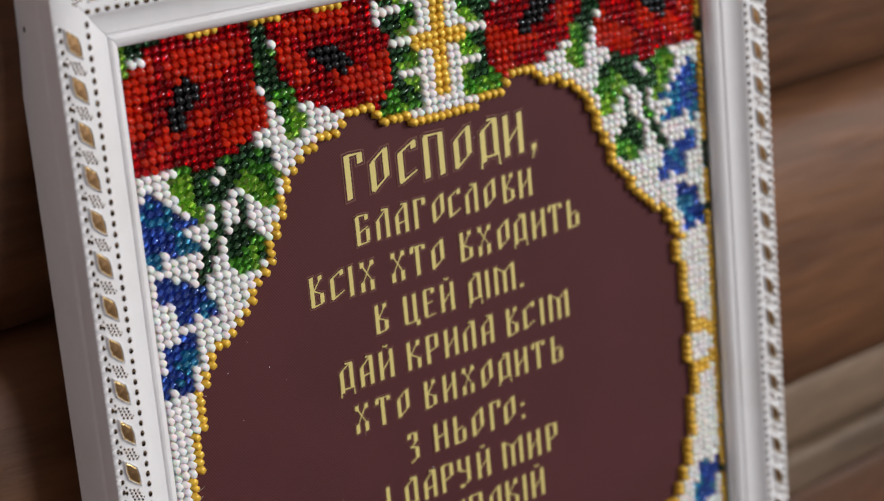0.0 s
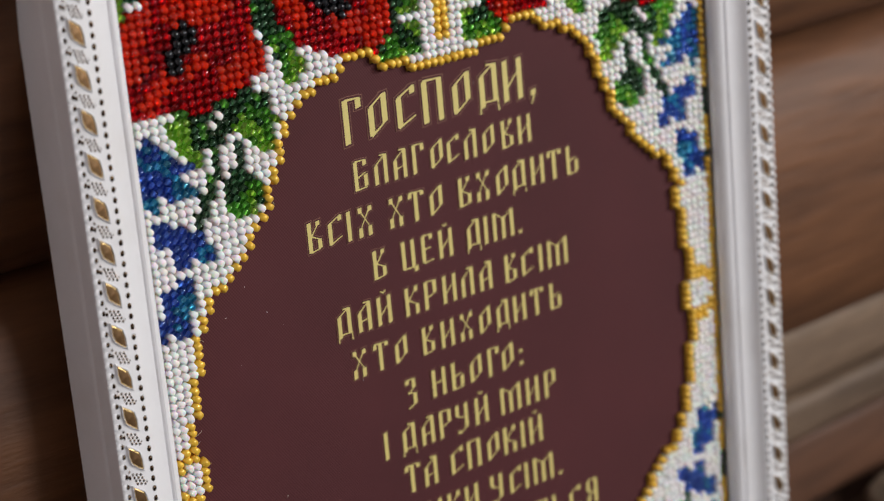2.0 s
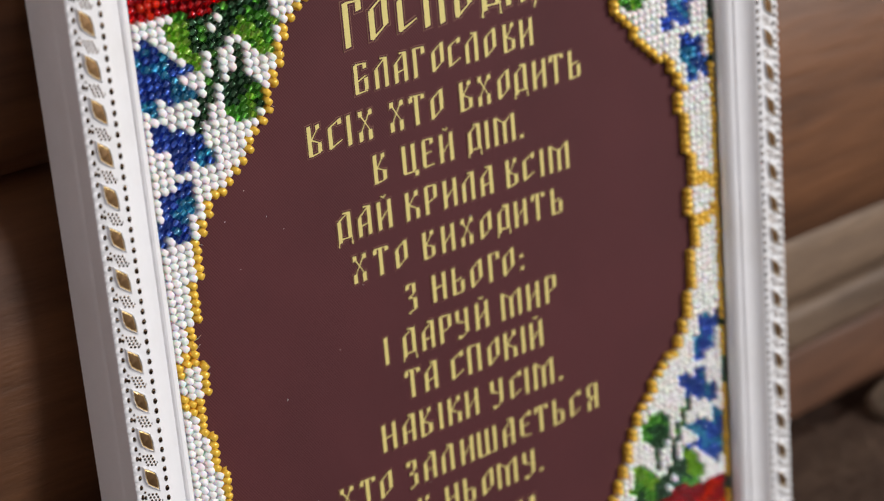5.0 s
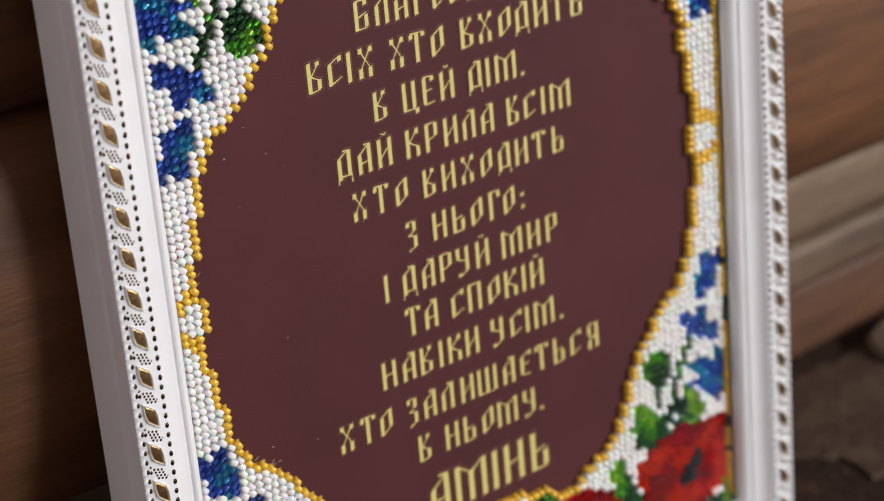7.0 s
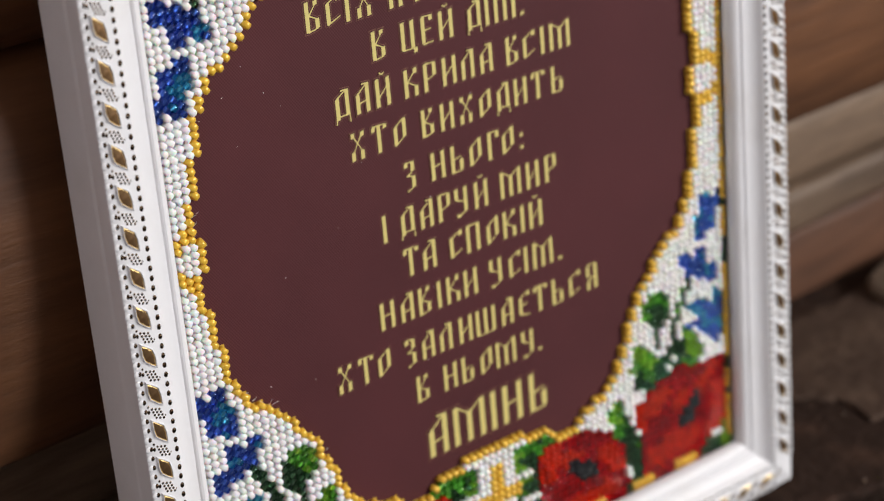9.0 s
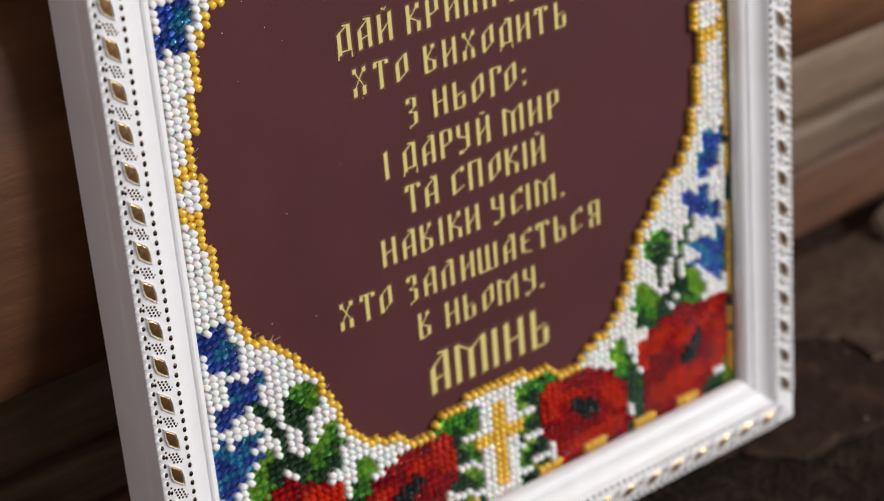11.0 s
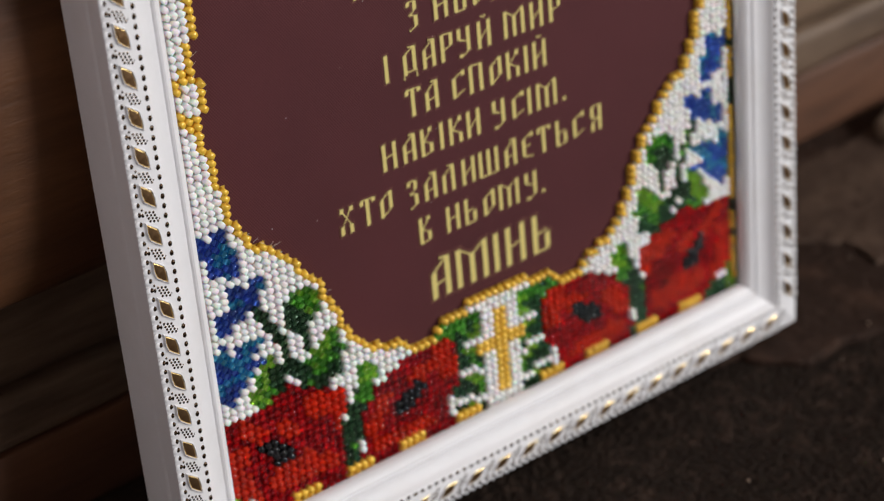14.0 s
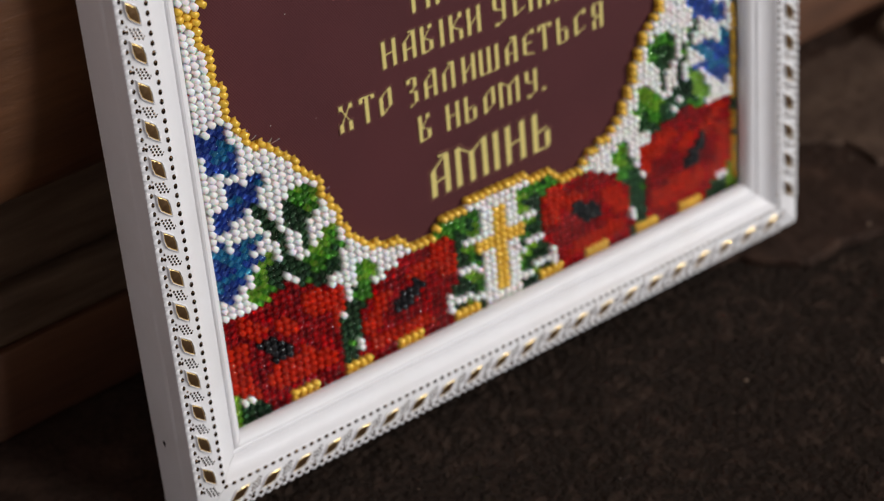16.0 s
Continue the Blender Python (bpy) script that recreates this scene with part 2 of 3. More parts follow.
# Added out of view: pale walls and a top that enclose and bounce light.
for name, x0, x1, parts in (("unseen_wall_front", -1.6, 1.6, ((-1.6, 0.55, 0, 2.4), (1.4, 1.6, 0, 2.4), (0.55, 1.4, 0, 0.65), (0.55, 1.4, 1.45, 2.4))),
                            ("unseen_wall_right", 1.6, 1.7, ((-2.5, -1.85, 0, 2.4), (-1.05, 0.16, 0, 2.4), (-1.85, -1.05, 0, 0.55), (-1.85, -1.05, 1.35, 2.4)))):
    side = tagged(new(name), "unseen pale wall added to shape the light, with an opening behind the lamp", "wall", kind="structure")
    for a, b, z0, z1 in parts:
        p = block("panel", a, b, -2.6, -2.5, z0, z1, PLASTER, kind="") if name == "unseen_wall_front" else block("panel", x0, x1, a, b, z0, z1, PLASTER, kind="")
        p.parent = side
block("unseen_ceiling", -1.7, 1.7, -2.6, 0.16, 2.4, 2.5, PLASTER)

# ---- picture frame ----
picture_frame = tagged(new("picture_frame"), "white carved picture frame with brass lozenges, leaning on a log wall", "picture frame")
picture_frame.matrix_world = LEANING
PROFILE = [(-0.0050, 0.0170), (-0.0050, 0.0062), (-0.0047, 0.0055), (-0.0044, 0.0050), (-0.0044, 0.0012), (-0.0041, 0.0004), (-0.0034, 0.0),
           (0.0044, 0.0), (0.0048, 0.0002), (0.0053, 0.0009), (0.0062, 0.0017), (0.0075, 0.0025), (0.0090, 0.0030), (0.0100, 0.0032),
           (0.0103, 0.0039), (0.0108, 0.0041), (0.0111, 0.0036), (0.0116, 0.0034), (0.0124, 0.0037), (0.0131, 0.0043), (0.0137, 0.0051), (0.0140, 0.0060),
           (0.0140, 0.0071), (0.0120, 0.0079), (0.0120, 0.0170)]
LOZENGE = [(-0.0014, 0.0031), (-0.0003, 0.0023), (0.0010, 0.0012), (0.0014, -0.0005), (0.0015, -0.0029), (0.0004, -0.0021), (-0.0010, -0.0008), (-0.0014, 0.0009)]


def rail_part(name, bm, turn, mat, parent, label="", smooth=35, kind=""):
    bm.transform(turn)
    return part(name, bm, mat, parent, label, smooth, kind)


def dome(bm, s, q, r, high, stretch=1.0, rings=3, seg=8):
    """A small half ball on the band's face."""
    last = None
    for i in range(rings):
        a = math.pi / 2 * i / rings
        row = [bm.verts.new((s + r * math.cos(a) * math.cos(2 * math.pi * k / seg), -high * math.sin(a) + 0.00005, q + stretch * r * math.cos(a) * math.sin(2 * math.pi * k / seg))) for k in range(seg)]
        if last:
            for k in range(seg):
                bm.faces.new((last[k], last[(k + 1) % seg], row[(k + 1) % seg], row[k]))
        last = row
    top = bm.verts.new((s, -high, q))
    for k in range(seg):
        bm.faces.new((last[k], last[(k + 1) % seg], top))


loz_bm = bmesh.new()
dish = [[loz_bm.verts.new((s * k, y, q * k)) for s, q in LOZENGE] for k, y in ((1.12, 0.0002), (1.10, -0.00010), (1.04, -0.00030), (0.92, -0.00040), (0.60, -0.00043), (0.25, -0.00044))]
for a, b in zip(dish, dish[1:]):
    for i in range(8):
        loz_bm.faces.new((a[i], a[(i + 1) % 8], b[(i + 1) % 8], b[i]))
loz_bm.faces.new(dish[-1])
for k, f in enumerate(loz_bm.faces):
    f.material_index = 1 if k < 24 else 0
bmesh.ops.recalc_face_normals(loz_bm, faces=loz_bm.faces)
loz_mesh = bpy.data.meshes.new("lozenge")
loz_bm.to_mesh(loz_mesh)
loz_bm.free()
loz_mesh.materials.append(BRASS)
loz_mesh.materials.append(GILT)


def stud_mesh(r, high, stretch):
    bm = bmesh.new()
    dome(bm, 0, 0, r, high, stretch, 3, 8)
    bmesh.ops.recalc_face_normals(bm, faces=bm.faces)
    me = bpy.data.meshes.new("stud_or_shade_dot")
    bm.to_mesh(me)
    bm.free()
    me.polygons.foreach_set("use_smooth", [True] * len(me.polygons))
    me.materials.append(STUD_AND_SHADE)
    return me


# Inner studs are brass; outer domes stand in for shade on white bumps.
stud_in, shade_out = stud_mesh(0.00058, 0.00035, 1.4), stud_mesh(0.00058, 0.00056, 1.2)


def build_rail(name, angle, middle, half, offsets):
    """One mitred length of moulding. angle turns the left rail anticlockwise about the picture's normal."""
    turn = Matrix.Translation(Vector(middle) - FOOT) @ pose(0, 0, 0, 0, -angle, 0)
    bm = bmesh.new()
    steps = 24
    rows = []
    for j in range(steps + 1):
        f = 2 * j / steps - 1
        rows.append([bm.verts.new((s + noise.noise((j * 0.4, i * 0.7, angle)) * 0.00006, y, f * (half - s - 0.00011))) for i, (s, y) in enumerate(PROFILE)])
    for a, b in zip(rows, rows[1:]):
        for i in range(len(PROFILE)):
            k = (i + 1) % len(PROFILE)
            bm.faces.new((a[i], a[k], b[k], b[i]))
    bm.faces.new(rows[0])
    bm.faces.new(list(reversed(rows[-1])))
    bmesh.ops.recalc_face_normals(bm, faces=bm.faces)
    rail = rail_part(name, bm, turn, WHITE_PAINT, picture_frame, "", 32)
    # raised rims round the lozenges; dark domes stand in for shade in the carved lattice's holes
    bm = bmesh.new()
    dots = bmesh.new()
    for q in offsets:
        ring = []
        for grow, y in ((1.12, 0.0001), (1.13, -0.00050), (1.22, -0.00060), (1.34, -0.0004), (1.46, 0.0001)):
            ring.append([bm.verts.new((s * grow, y, q + z * (1 + (grow - 1) * 0.7))) for s, z in LOZENGE])
        for a, b in zip(ring, ring[1:]):
            for i in range(8):
                bm.faces.new((a[i], a[(i + 1) % 8], b[(i + 1) % 8], b[i]))
        # dark domes painted as the shade inside the lattice's holes
        for r in range(4):
            for c in range(3):
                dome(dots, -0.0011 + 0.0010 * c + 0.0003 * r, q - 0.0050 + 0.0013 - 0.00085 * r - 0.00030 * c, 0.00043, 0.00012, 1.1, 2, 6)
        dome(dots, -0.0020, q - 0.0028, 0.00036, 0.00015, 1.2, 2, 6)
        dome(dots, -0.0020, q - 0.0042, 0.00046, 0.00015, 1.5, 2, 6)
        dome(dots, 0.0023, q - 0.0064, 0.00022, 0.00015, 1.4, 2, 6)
        for r in range(4):
            dome(bm, -0.0035, q + 0.00375 - 0.0025 * r, 0.00095, 0.00028, 1.0, 3, 8)
    bmesh.ops.recalc_face_normals(bm, faces=bm.faces)
    rail_part("carving", bm, turn, WHITE_PAINT, rail, "", 50)
    bmesh.ops.recalc_face_normals(dots, faces=dots.faces)
    rail_part("lattice", dots, turn, STUD_AND_SHADE, rail, "dark domes standing in for the shade in the pierced lattice", 60, "stuff")
    if angle == 0:
        for q in offsets:
            for r in range(4):
                for me, s in ((stud_in, 0.0040), (shade_out, -0.0029)):
                    ob = new("stud_or_shade_dot", me)
                    ob.parent = rail
                    ob.matrix_basis = turn @ pose(s, 0, q + 0.00375 - 0.0025 * r)
    studs = bmesh.new()
    for q in offsets if angle else ():
        for r in range(4):
            dome(studs, 0.0040, q + 0.00375 - 0.0025 * r, 0.00058, 0.00035, 1.4, 3, 8)
            # outer row: the dark side of each white bump, put in as colour
            dome(studs, -0.0029, q + 0.00375 - 0.0025 * r, 0.00058, 0.00056, 1.2, 3, 8)
    bmesh.ops.recalc_face_normals(studs, faces=studs.faces)
    if angle:
        rail_part("bead_moulding", studs, turn, STUD_AND_SHADE, rail, "inner row of tiny dark brass studs, outer row of dark domes standing in for shade on white bumps", 60, "stuff")
    for q in offsets:
        ob = new("lozenge", loz_mesh)
        ob.parent = rail
        ob.matrix_basis = turn @ pose(0, 0, q)


ZM, HV, HH = (ZT + ZB) / 2, (ZT - ZB) / 2, WIDE / 2
UP = [-0.01 * k - ZM for k in range(-11, 15)]
ACROSS = [-0.10 + 0.01 * j for j in range(21)]
build_rail("rail", 0, (0, 0, ZM), HV, UP)
build_rail("rail", 90, (CX, 0, ZB), HH, ACROSS)
build_rail("rail", 180, (WIDE, 0, ZM), HV, [-q for q in UP])
build_rail("rail", 270, (CX, 0, ZT), HH, ACROSS)
bm = bmesh.new()
prism(bm, [(0.006, ZB + 0.006), (WIDE - 0.006, ZB + 0.006), (WIDE - 0.006, ZT - 0.006), (0.006, ZT - 0.006)], 0.0135, 0.0160)
bm.transform(Matrix.Translation(-FOOT))
part("backing_board", bm, PLASTER, picture_frame, "thin brown backing board")

# ---- the embroidery: satin ground, printed words, glass beads ----
embroidery = tagged(new("bead_embroidery"), "maroon satin embroidered with glass bead poppies round a gilt prayer", "embroidery")
embroidery.matrix_world = LEANING
bm = bmesh.new()
nx, nz = 60, 76
sheet = [[bm.verts.new((0.0125 + 0.1917 * i / nx, CLOTH_Y + 0.00012 * noise.noise((i * 0.21, j * 0.21, 1)), ZB + 0.0125 + 0.2452 * j / nz)) for i in range(nx + 1)] for j in range(nz + 1)]
for a, b in zip(sheet, sheet[1:]):
    for i in range(nx):
        bm.faces.new((a[i], a[i + 1], b[i + 1], b[i]))
solid = bmesh.ops.extrude_face_region(bm, geom=list(bm.faces))
bmesh.ops.translate(bm, verts=[v for v in solid["geom"] if isinstance(v, bmesh.types.BMVert)], vec=(0, 0.002, 0))
bmesh.ops.recalc_face_normals(bm, faces=bm.faces)
bm.transform(Matrix.Translation(-FOOT))
part("satin_ground", bm, SATIN, embroidery, "maroon satin cloth with a fine weave", 40)

# Letters: upright strokes are heavy, slanting ones thin. h: x, from, to (heavy); t: x0, z0, x1, z1 (thin); first number: width.
GLYPHS = {
    "\u0413": ".50 h.08,0,1 t.1,.97,.5,.97 h.44,.74,.97", "\u041e": ".56 h.08,.05,.70 h.46,.29,.95 t.06,.68,.46,.94 t.06,.05,.48,.32",
    "\u0421": ".58 h.08,.07,.74 t.03,.71,.52,.95 t.04,.07,.54,.27 h.48,.76,.95", "\u041f": ".62 h.08,0,.97 h.52,0,.97 t.05,.96,.58,.96",
    "\u0414": ".70 h.14,0,.74 h.54,.10,.97 t.12,.72,.54,.97 t.06,.13,.64,.13 t.06,-.12,.08,.13 t.62,-.12,.6,.13 t.3,.96,.58,.96", "\u0418": ".62 h.08,0,.97 h.52,0,.97 t.1,.30,.52,.70",
    "\u0419": ".62 h.08,0,.97 h.52,0,.97 t.1,.30,.52,.70 t.2,1.14,.3,1.07 t.3,1.07,.42,1.14", "\u0411": ".58 h.08,0,.97 t.08,.96,.5,.96 h.46,.78,.96 t.1,.40,.50,.56 h.48,.08,.50 t.06,.03,.52,.06",
    "\u041b": ".60 h.10,0,.66 h.50,0,.97 t.08,.64,.50,.96 t.28,.96,.56,.96", "\u0410": ".60 h.10,0,.66 h.50,0,.97 t.08,.64,.50,.96 t.1,.34,.50,.42 t.28,.96,.56,.96",
    "\u0412": ".56 h.08,0,.97 t.1,.46,.42,.84 h.42,.80,.97 t.14,.52,.44,.38 h.45,.07,.40 t.08,.02,.46,.08", "\u0406": ".20 h.08,0,.97", "\u0425": ".66 t.08,.96,.50,.30 t.56,.96,.14,.30 h.12,0,.34 h.50,0,.34 h.14,.78,.97 h.54,.78,.97",
    "\u0422": ".64 h.30,0,.97 t.04,.95,.60,.95 h.07,.76,.95 h.57,.80,.95", "\u042c": ".56 h.08,0,.97 t.1,.46,.46,.54 h.46,.06,.46 t.06,.03,.5,.04", "\u0426": ".66 h.08,.04,.97 h.48,.04,.97 t.04,.03,.62,.03 h.58,-.14,.06",
    "\u0415": ".54 h.08,.06,.94 t.06,.95,.48,.95 t.1,.48,.42,.52 t.06,.04,.50,.08 h.42,.78,.95", "\u0404": ".56 h.08,.14,.78 t.08,.76,.48,.97 t.08,.14,.52,.06 t.1,.48,.42,.52 h.46,.80,.97", "\u041a": ".60 h.08,0,.97 t.1,.46,.50,.90 h.48,.76,.97 t.16,.52,.50,.34 h.50,0,.36",
    "\u0420": ".56 h.08,0,.97 t.1,.95,.48,.95 h.46,.50,.95 t.1,.40,.46,.52", "\u0423": ".58 h.08,.56,.97 t.08,.56,.48,.44 h.48,.10,.97 t.14,-.06,.50,.12 h.14,-.06,.06", "\u0417": ".48 t.06,.92,.34,.94 h.36,.60,.94 t.1,.46,.36,.60 t.14,.48,.38,.42 h.38,.04,.44 t.08,-.06,.38,.06 h.08,.76,.94",
    "\u041d": ".62 h.08,0,.97 h.52,0,.97 t.1,.46,.52,.54", "\u041c": ".98 h.08,0,.97 h.48,0,.78 h.87,0,.97 t.1,.94,.46,.72 t.48,.70,.87,.96", "\u0428": ".92 h.08,.03,.97 h.45,.03,.97 h.82,.03,.97 t.04,.03,.86,.03",
    "\u042f": ".58 h.48,0,.97 t.1,.95,.5,.95 h.10,.52,.92 t.1,.50,.48,.46 h.12,0,.34 t.12,.34,.46,.48", ".": ".16 h.08,0,.14", ",": ".18 h.10,0,.16 t.12,.02,.04,-.18", ":": ".18 h.08,.46,.60 h.08,.02,.16",
}


def letter_mesh(code, high, grow, depth, mat):
    """One letter as flat strokes; grow widens every stroke, for the line printed round the letter."""
    bm = bmesh.new()
    words = code.split()
    for w in words[1:]:
        v = [float(a) for a in w[1:].split(",")]
        if w[0] == "h":
            a, b, c = v
            k = 0.076 + grow
            quad = [(a - k, b - grow), (a + k, b + 0.03 - grow), (a + k, c + grow), (a - k, c - 0.03 + grow)]
        else:
            x0, z0, x1, z1 = v
            dx, dz = x1 - x0, z1 - z0
            d = math.hypot(dx, dz)
            k0, k1 = 0.027 + grow, 0.014 + grow
            quad = [(x0 + dz / d * k0, z0 - dx / d * k0), (x1 + dz / d * k1, z1 - dx / d * k1), (x1 - dz / d * k1, z1 + dx / d * k1), (x0 - dz / d * k0, z0 + dx / d * k0)]
        prism(bm, [(x * high * 0.96, z * high) for x, z in quad], -depth - 0.00002 * len(bm.verts) / 80, 0.0003)
    bmesh.ops.recalc_face_normals(bm, faces=bm.faces)
    me = bpy.data.meshes.new("letter")
    bm.to_mesh(me)
    bm.free()
    me.materials.append(mat)
    return me


ANCHOR = {"\u0414": 0.14, "\u041b": 0.10, "\u0410": 0.10, "\u0425": 0.33, "\u0422": 0.30, "\u0417": 0.24, "\u042f": 0.48, ",": 0.10}


def write_line(words, base, high, stems):
    """Letters with their first heavy stroke at the given millimetres along the line."""
    for c, mm in zip(words.replace(" ", ""), stems):
        place = Vector((mm / 1000 - ANCHOR.get(c, 0.08) * high * 0.96, CLOTH_Y - 0.0001, base)) - FOOT
        letter = new("letter", letter_mesh(GLYPHS[c], high, 0.0, 0.00008, INK))
        letter.parent, letter.location = embroidery, place
        for name, grow, depth, mat in (("contour", 0.062, 0.000015, CONTOUR), ("surround", 0.044, 0.000045, SATIN)):
            rim = new(name, letter_mesh(GLYPHS[c], high, grow, depth, mat))
            rim.parent = letter


write_line("\u0413\u041e\u0421\u041f\u041e\u0414\u0418,", 0.0562, 0.0117, (76.8, 84.6, 93.6, 102.1, 112.1, 121.2, 129.4, 138.8))
write_line("\u0411\u041b\u0410\u0413\u041e\u0421\u041b\u041e\u0412\u0418", 0.0440, 0.0079, (78.1, 84.5, 90.7, 96.9, 102.9, 108.4, 114.2, 120.6, 127.2, 133.0))
write_line("\u0412\u0421\u0406\u0425 \u0425\u0422\u041e \u0412\u0425\u041e\u0414\u0418\u0422\u042c", 0.0317, 0.0082, (62.2, 68.5, 74.4, 79.6, 89.6, 96.1, 101.3, 111.1, 118.9, 124.1, 130.0, 136.5, 144.3, 149.5))
write_line("\u0412 \u0426\u0415\u0419 \u0414\u0406\u041c.", 0.0197, 0.0080, (81.3, 90.6, 97.2, 103.0, 112.7, 118.6, 121.7, 130.6))
write_line("\u0414\u0410\u0419 \u041a\u0420\u0418\u041b\u0410 \u0412\u0421\u0406\u041c", 0.0072, 0.0080, (68.4, 74.8, 81.1, 90.3, 96.7, 102.9, 109.3, 115.7, 124.7, 130.7, 137.0, 140.2))
write_line("\u0425\u0422\u041e \u0412\u0418\u0425\u041e\u0414\u0418\u0422\u042c", -0.0047, 0.0078, (73.4, 80.2, 85.5, 94.7, 101.0, 109.2, 114.3, 120.5, 126.5, 134.4, 139.9))
write_line("\u0417 \u041d\u042c\u041e\u0413\u041e:", -0.0173, 0.0080, (88.9, 96.6, 103.3, 109.7, 116.1, 121.1, 127.3))
write_line("\u0406 \u0414\u0410\u0420\u0423\u0419 \u041c\u0418\u0420", -0.0295, 0.0080, (79.1, 85.2, 91.6, 97.7, 103.4, 110.2, 119.4, 128.7, 135.5))
write_line("\u0422\u0410 \u0421\u041f\u041e\u041a\u0406\u0419", -0.0412, 0.0082, (86.6, 91.3, 100.5, 106.3, 113.4, 119.3, 125.7, 128.8))
write_line("\u041d\u0410\u0412\u0406\u041a\u0418 \u0423\u0421\u0406\u041c.", -0.0535, 0.0081, (75.6, 82.4, 88.4, 94.9, 98.1, 104.2, 113.3, 120.3, 125.9, 129.1, 138.5))
write_line("\u0425\u0422\u041e \u0417\u0410\u041b\u0418\u0428\u0410\u0404\u0422\u042c\u0421\u042f", -0.0665, 0.0080, (61.8, 68.6, 73.3, 83.7, 88.2, 94.4, 101.2, 107.2, 116.4, 122.8, 130.1, 135.2, 141.7, 151.3))
write_line("\u0412 \u041d\u042c\u041e\u041c\u0423.", -0.0784, 0.0080, (85.2, 94.6, 101.0, 107.7, 113.3, 122.8, 128.9))
write_line("\u0410\u041c\u0406\u041d\u042c", -0.0965, 0.0124, (88.0, 96.8, 110.3, 114.7, 124.6))

# Beads: a sewn grid; u counts columns from the middle, v rows from the middle.
PU, PV, VM = 0.002263, 0.00209, -0.0146
CARTOUCHE = [(0, 41.2), (4.6, 41.2), (5.2, 42.2), (9.2, 42.4), (10.5, 43.6), (14, 43.7), (15.5, 42.3), (19.6, 40.8), (22, 38.5), (23.4, 34.6), (25.4, 29.6), (28, 26),
             (31.8, 21.6), (34, 20.2), (35.6, 17), (36.8, 11), (37.8, 5), (37.8, 2.5), (37.0, 1.2), (37.0, 0)]


def inside(a, b, shape):
    hit = False
    for (x0, y0), (x1, y1) in zip(shape, shape[1:] + shape[:1]):
        if (y0 > b) != (y1 > b) and a < (x1 - x0) * (b - y0) / (y1 - y0) + x0:
            hit = not hit
    return hit


def in_field(u, v):
    narrow = 0.9 if u > 0 and v < 16 else 0.0  # sewn a bead narrower on this side
    return inside(abs(u) + (narrow if abs(u) > 15 else 0), abs(v), [(0, 0)] + CARTOUCHE)


def near(a, b, line, r):
    x0, y0, x1, y1 = line
    dx, dy = x1 - x0, y1 - y0
    t = max(0, min(1, ((a - x0) * dx + (b - y0) * dy) / (dx * dx + dy * dy + 1e-9)))
    return math.hypot(a - x0 - t * dx, b - y0 - t * dy) < r


POPPY_OUT = [(41.6, 53), (38.3, 55.5), (34.8, 58.2), (30, 59), (25.1, 58), (24.6, 54.7), (25.2, 51), (24.1, 47.5), (24.4, 45), (27.4, 43.9), (30.7, 42.7), (31.6, 41.4), (34, 42.4), (36.6, 43.1), (41.6, 42.7)]
POPPY_IN = [(22.9, 58.4), (20.6, 59), (9.3, 59), (9.2, 54.9), (6.7, 52.7), (7.4, 49.4), (7.0, 46), (9.2, 44.4), (11.6, 44.3), (17.5, 45.9), (19.6, 47.3), (22, 51.2)]
# colour, half width, and the two ends of each leaf, stem or petal in one quarter of the design
LEAVES = [
    ("dark", 1.5, (24.4, 57.4, 23.8, 51.5)), ("dark", 1.3, (23.6, 51, 21.6, 47.4)), ("green", 1.3, (21.4, 47.6, 20.6, 44.4)), ("lime", 0.7, (20.2, 46.4, 20.2, 44)),
    ("dark", 1.0, (8.8, 48.4, 4.2, 48.0)), ("dark", 1.5, (7.2, 51.6, 4.8, 52.6)), ("lime", 0.8, (6.2, 50.6, 3.6, 53.8)), ("lime", 0.7, (5.6, 49.9, 3.4, 50.6)),
    ("green", 1.6, (9.6, 44.0, 4.0, 44.6)), ("dark", 1.3, (6.2, 46.8, 4.0, 45.6)), ("lime", 0.7, (4.8, 48.2, 2.6, 44.6)), ("green", 0.9, (4.0, 44.2, 2.2, 43.6)),
    ("lime", 1.2, (41.2, 55.4, 40.4, 57.2)), ("dark", 1.1, (39.4, 57.0, 36.0, 57.6)), ("dark", 1.2, (6.0, 56.5, 4.0, 54.8)), ("lime", 0.7, (5.4, 54.6, 3.0, 55.4)),
    ("green", 1.5, (34.6, 41.8, 34.6, 39.0)), ("lime", 1.1, (35.6, 41.0, 34.0, 36.8)), ("dark", 1.0, (32.4, 41.6, 33.0, 38.8)),
]
STEMS = [
    ("dark", 2.0, (28.6, 42.4, 26.2, 41.6)), ("green", 1.5, (26.6, 40.4, 24.9, 39.2)), ("lime", 1.2, (27.6, 39.4, 25.0, 36.8)), ("dark", 0.8, (29.4, 41.6, 30.4, 38.4)),
    ("dark", 0.75, (31.2, 39.6, 31.8, 35.0)), ("dark", 0.75, (31.8, 35.0, 34.2, 29.8)), ("dark", 0.7, (28.6, 37.6, 28.6, 35.0)), ("dark", 0.7, (28.6, 35.0, 30.8, 32.2)),
    ("dark", 1.6, (29.4, 31.6, 27.6, 32.2)), ("green", 1.4, (27.2, 31.6, 28.4, 30.2)), ("green", 0.8, (26.4, 32.4, 26.8, 30.6)),
]
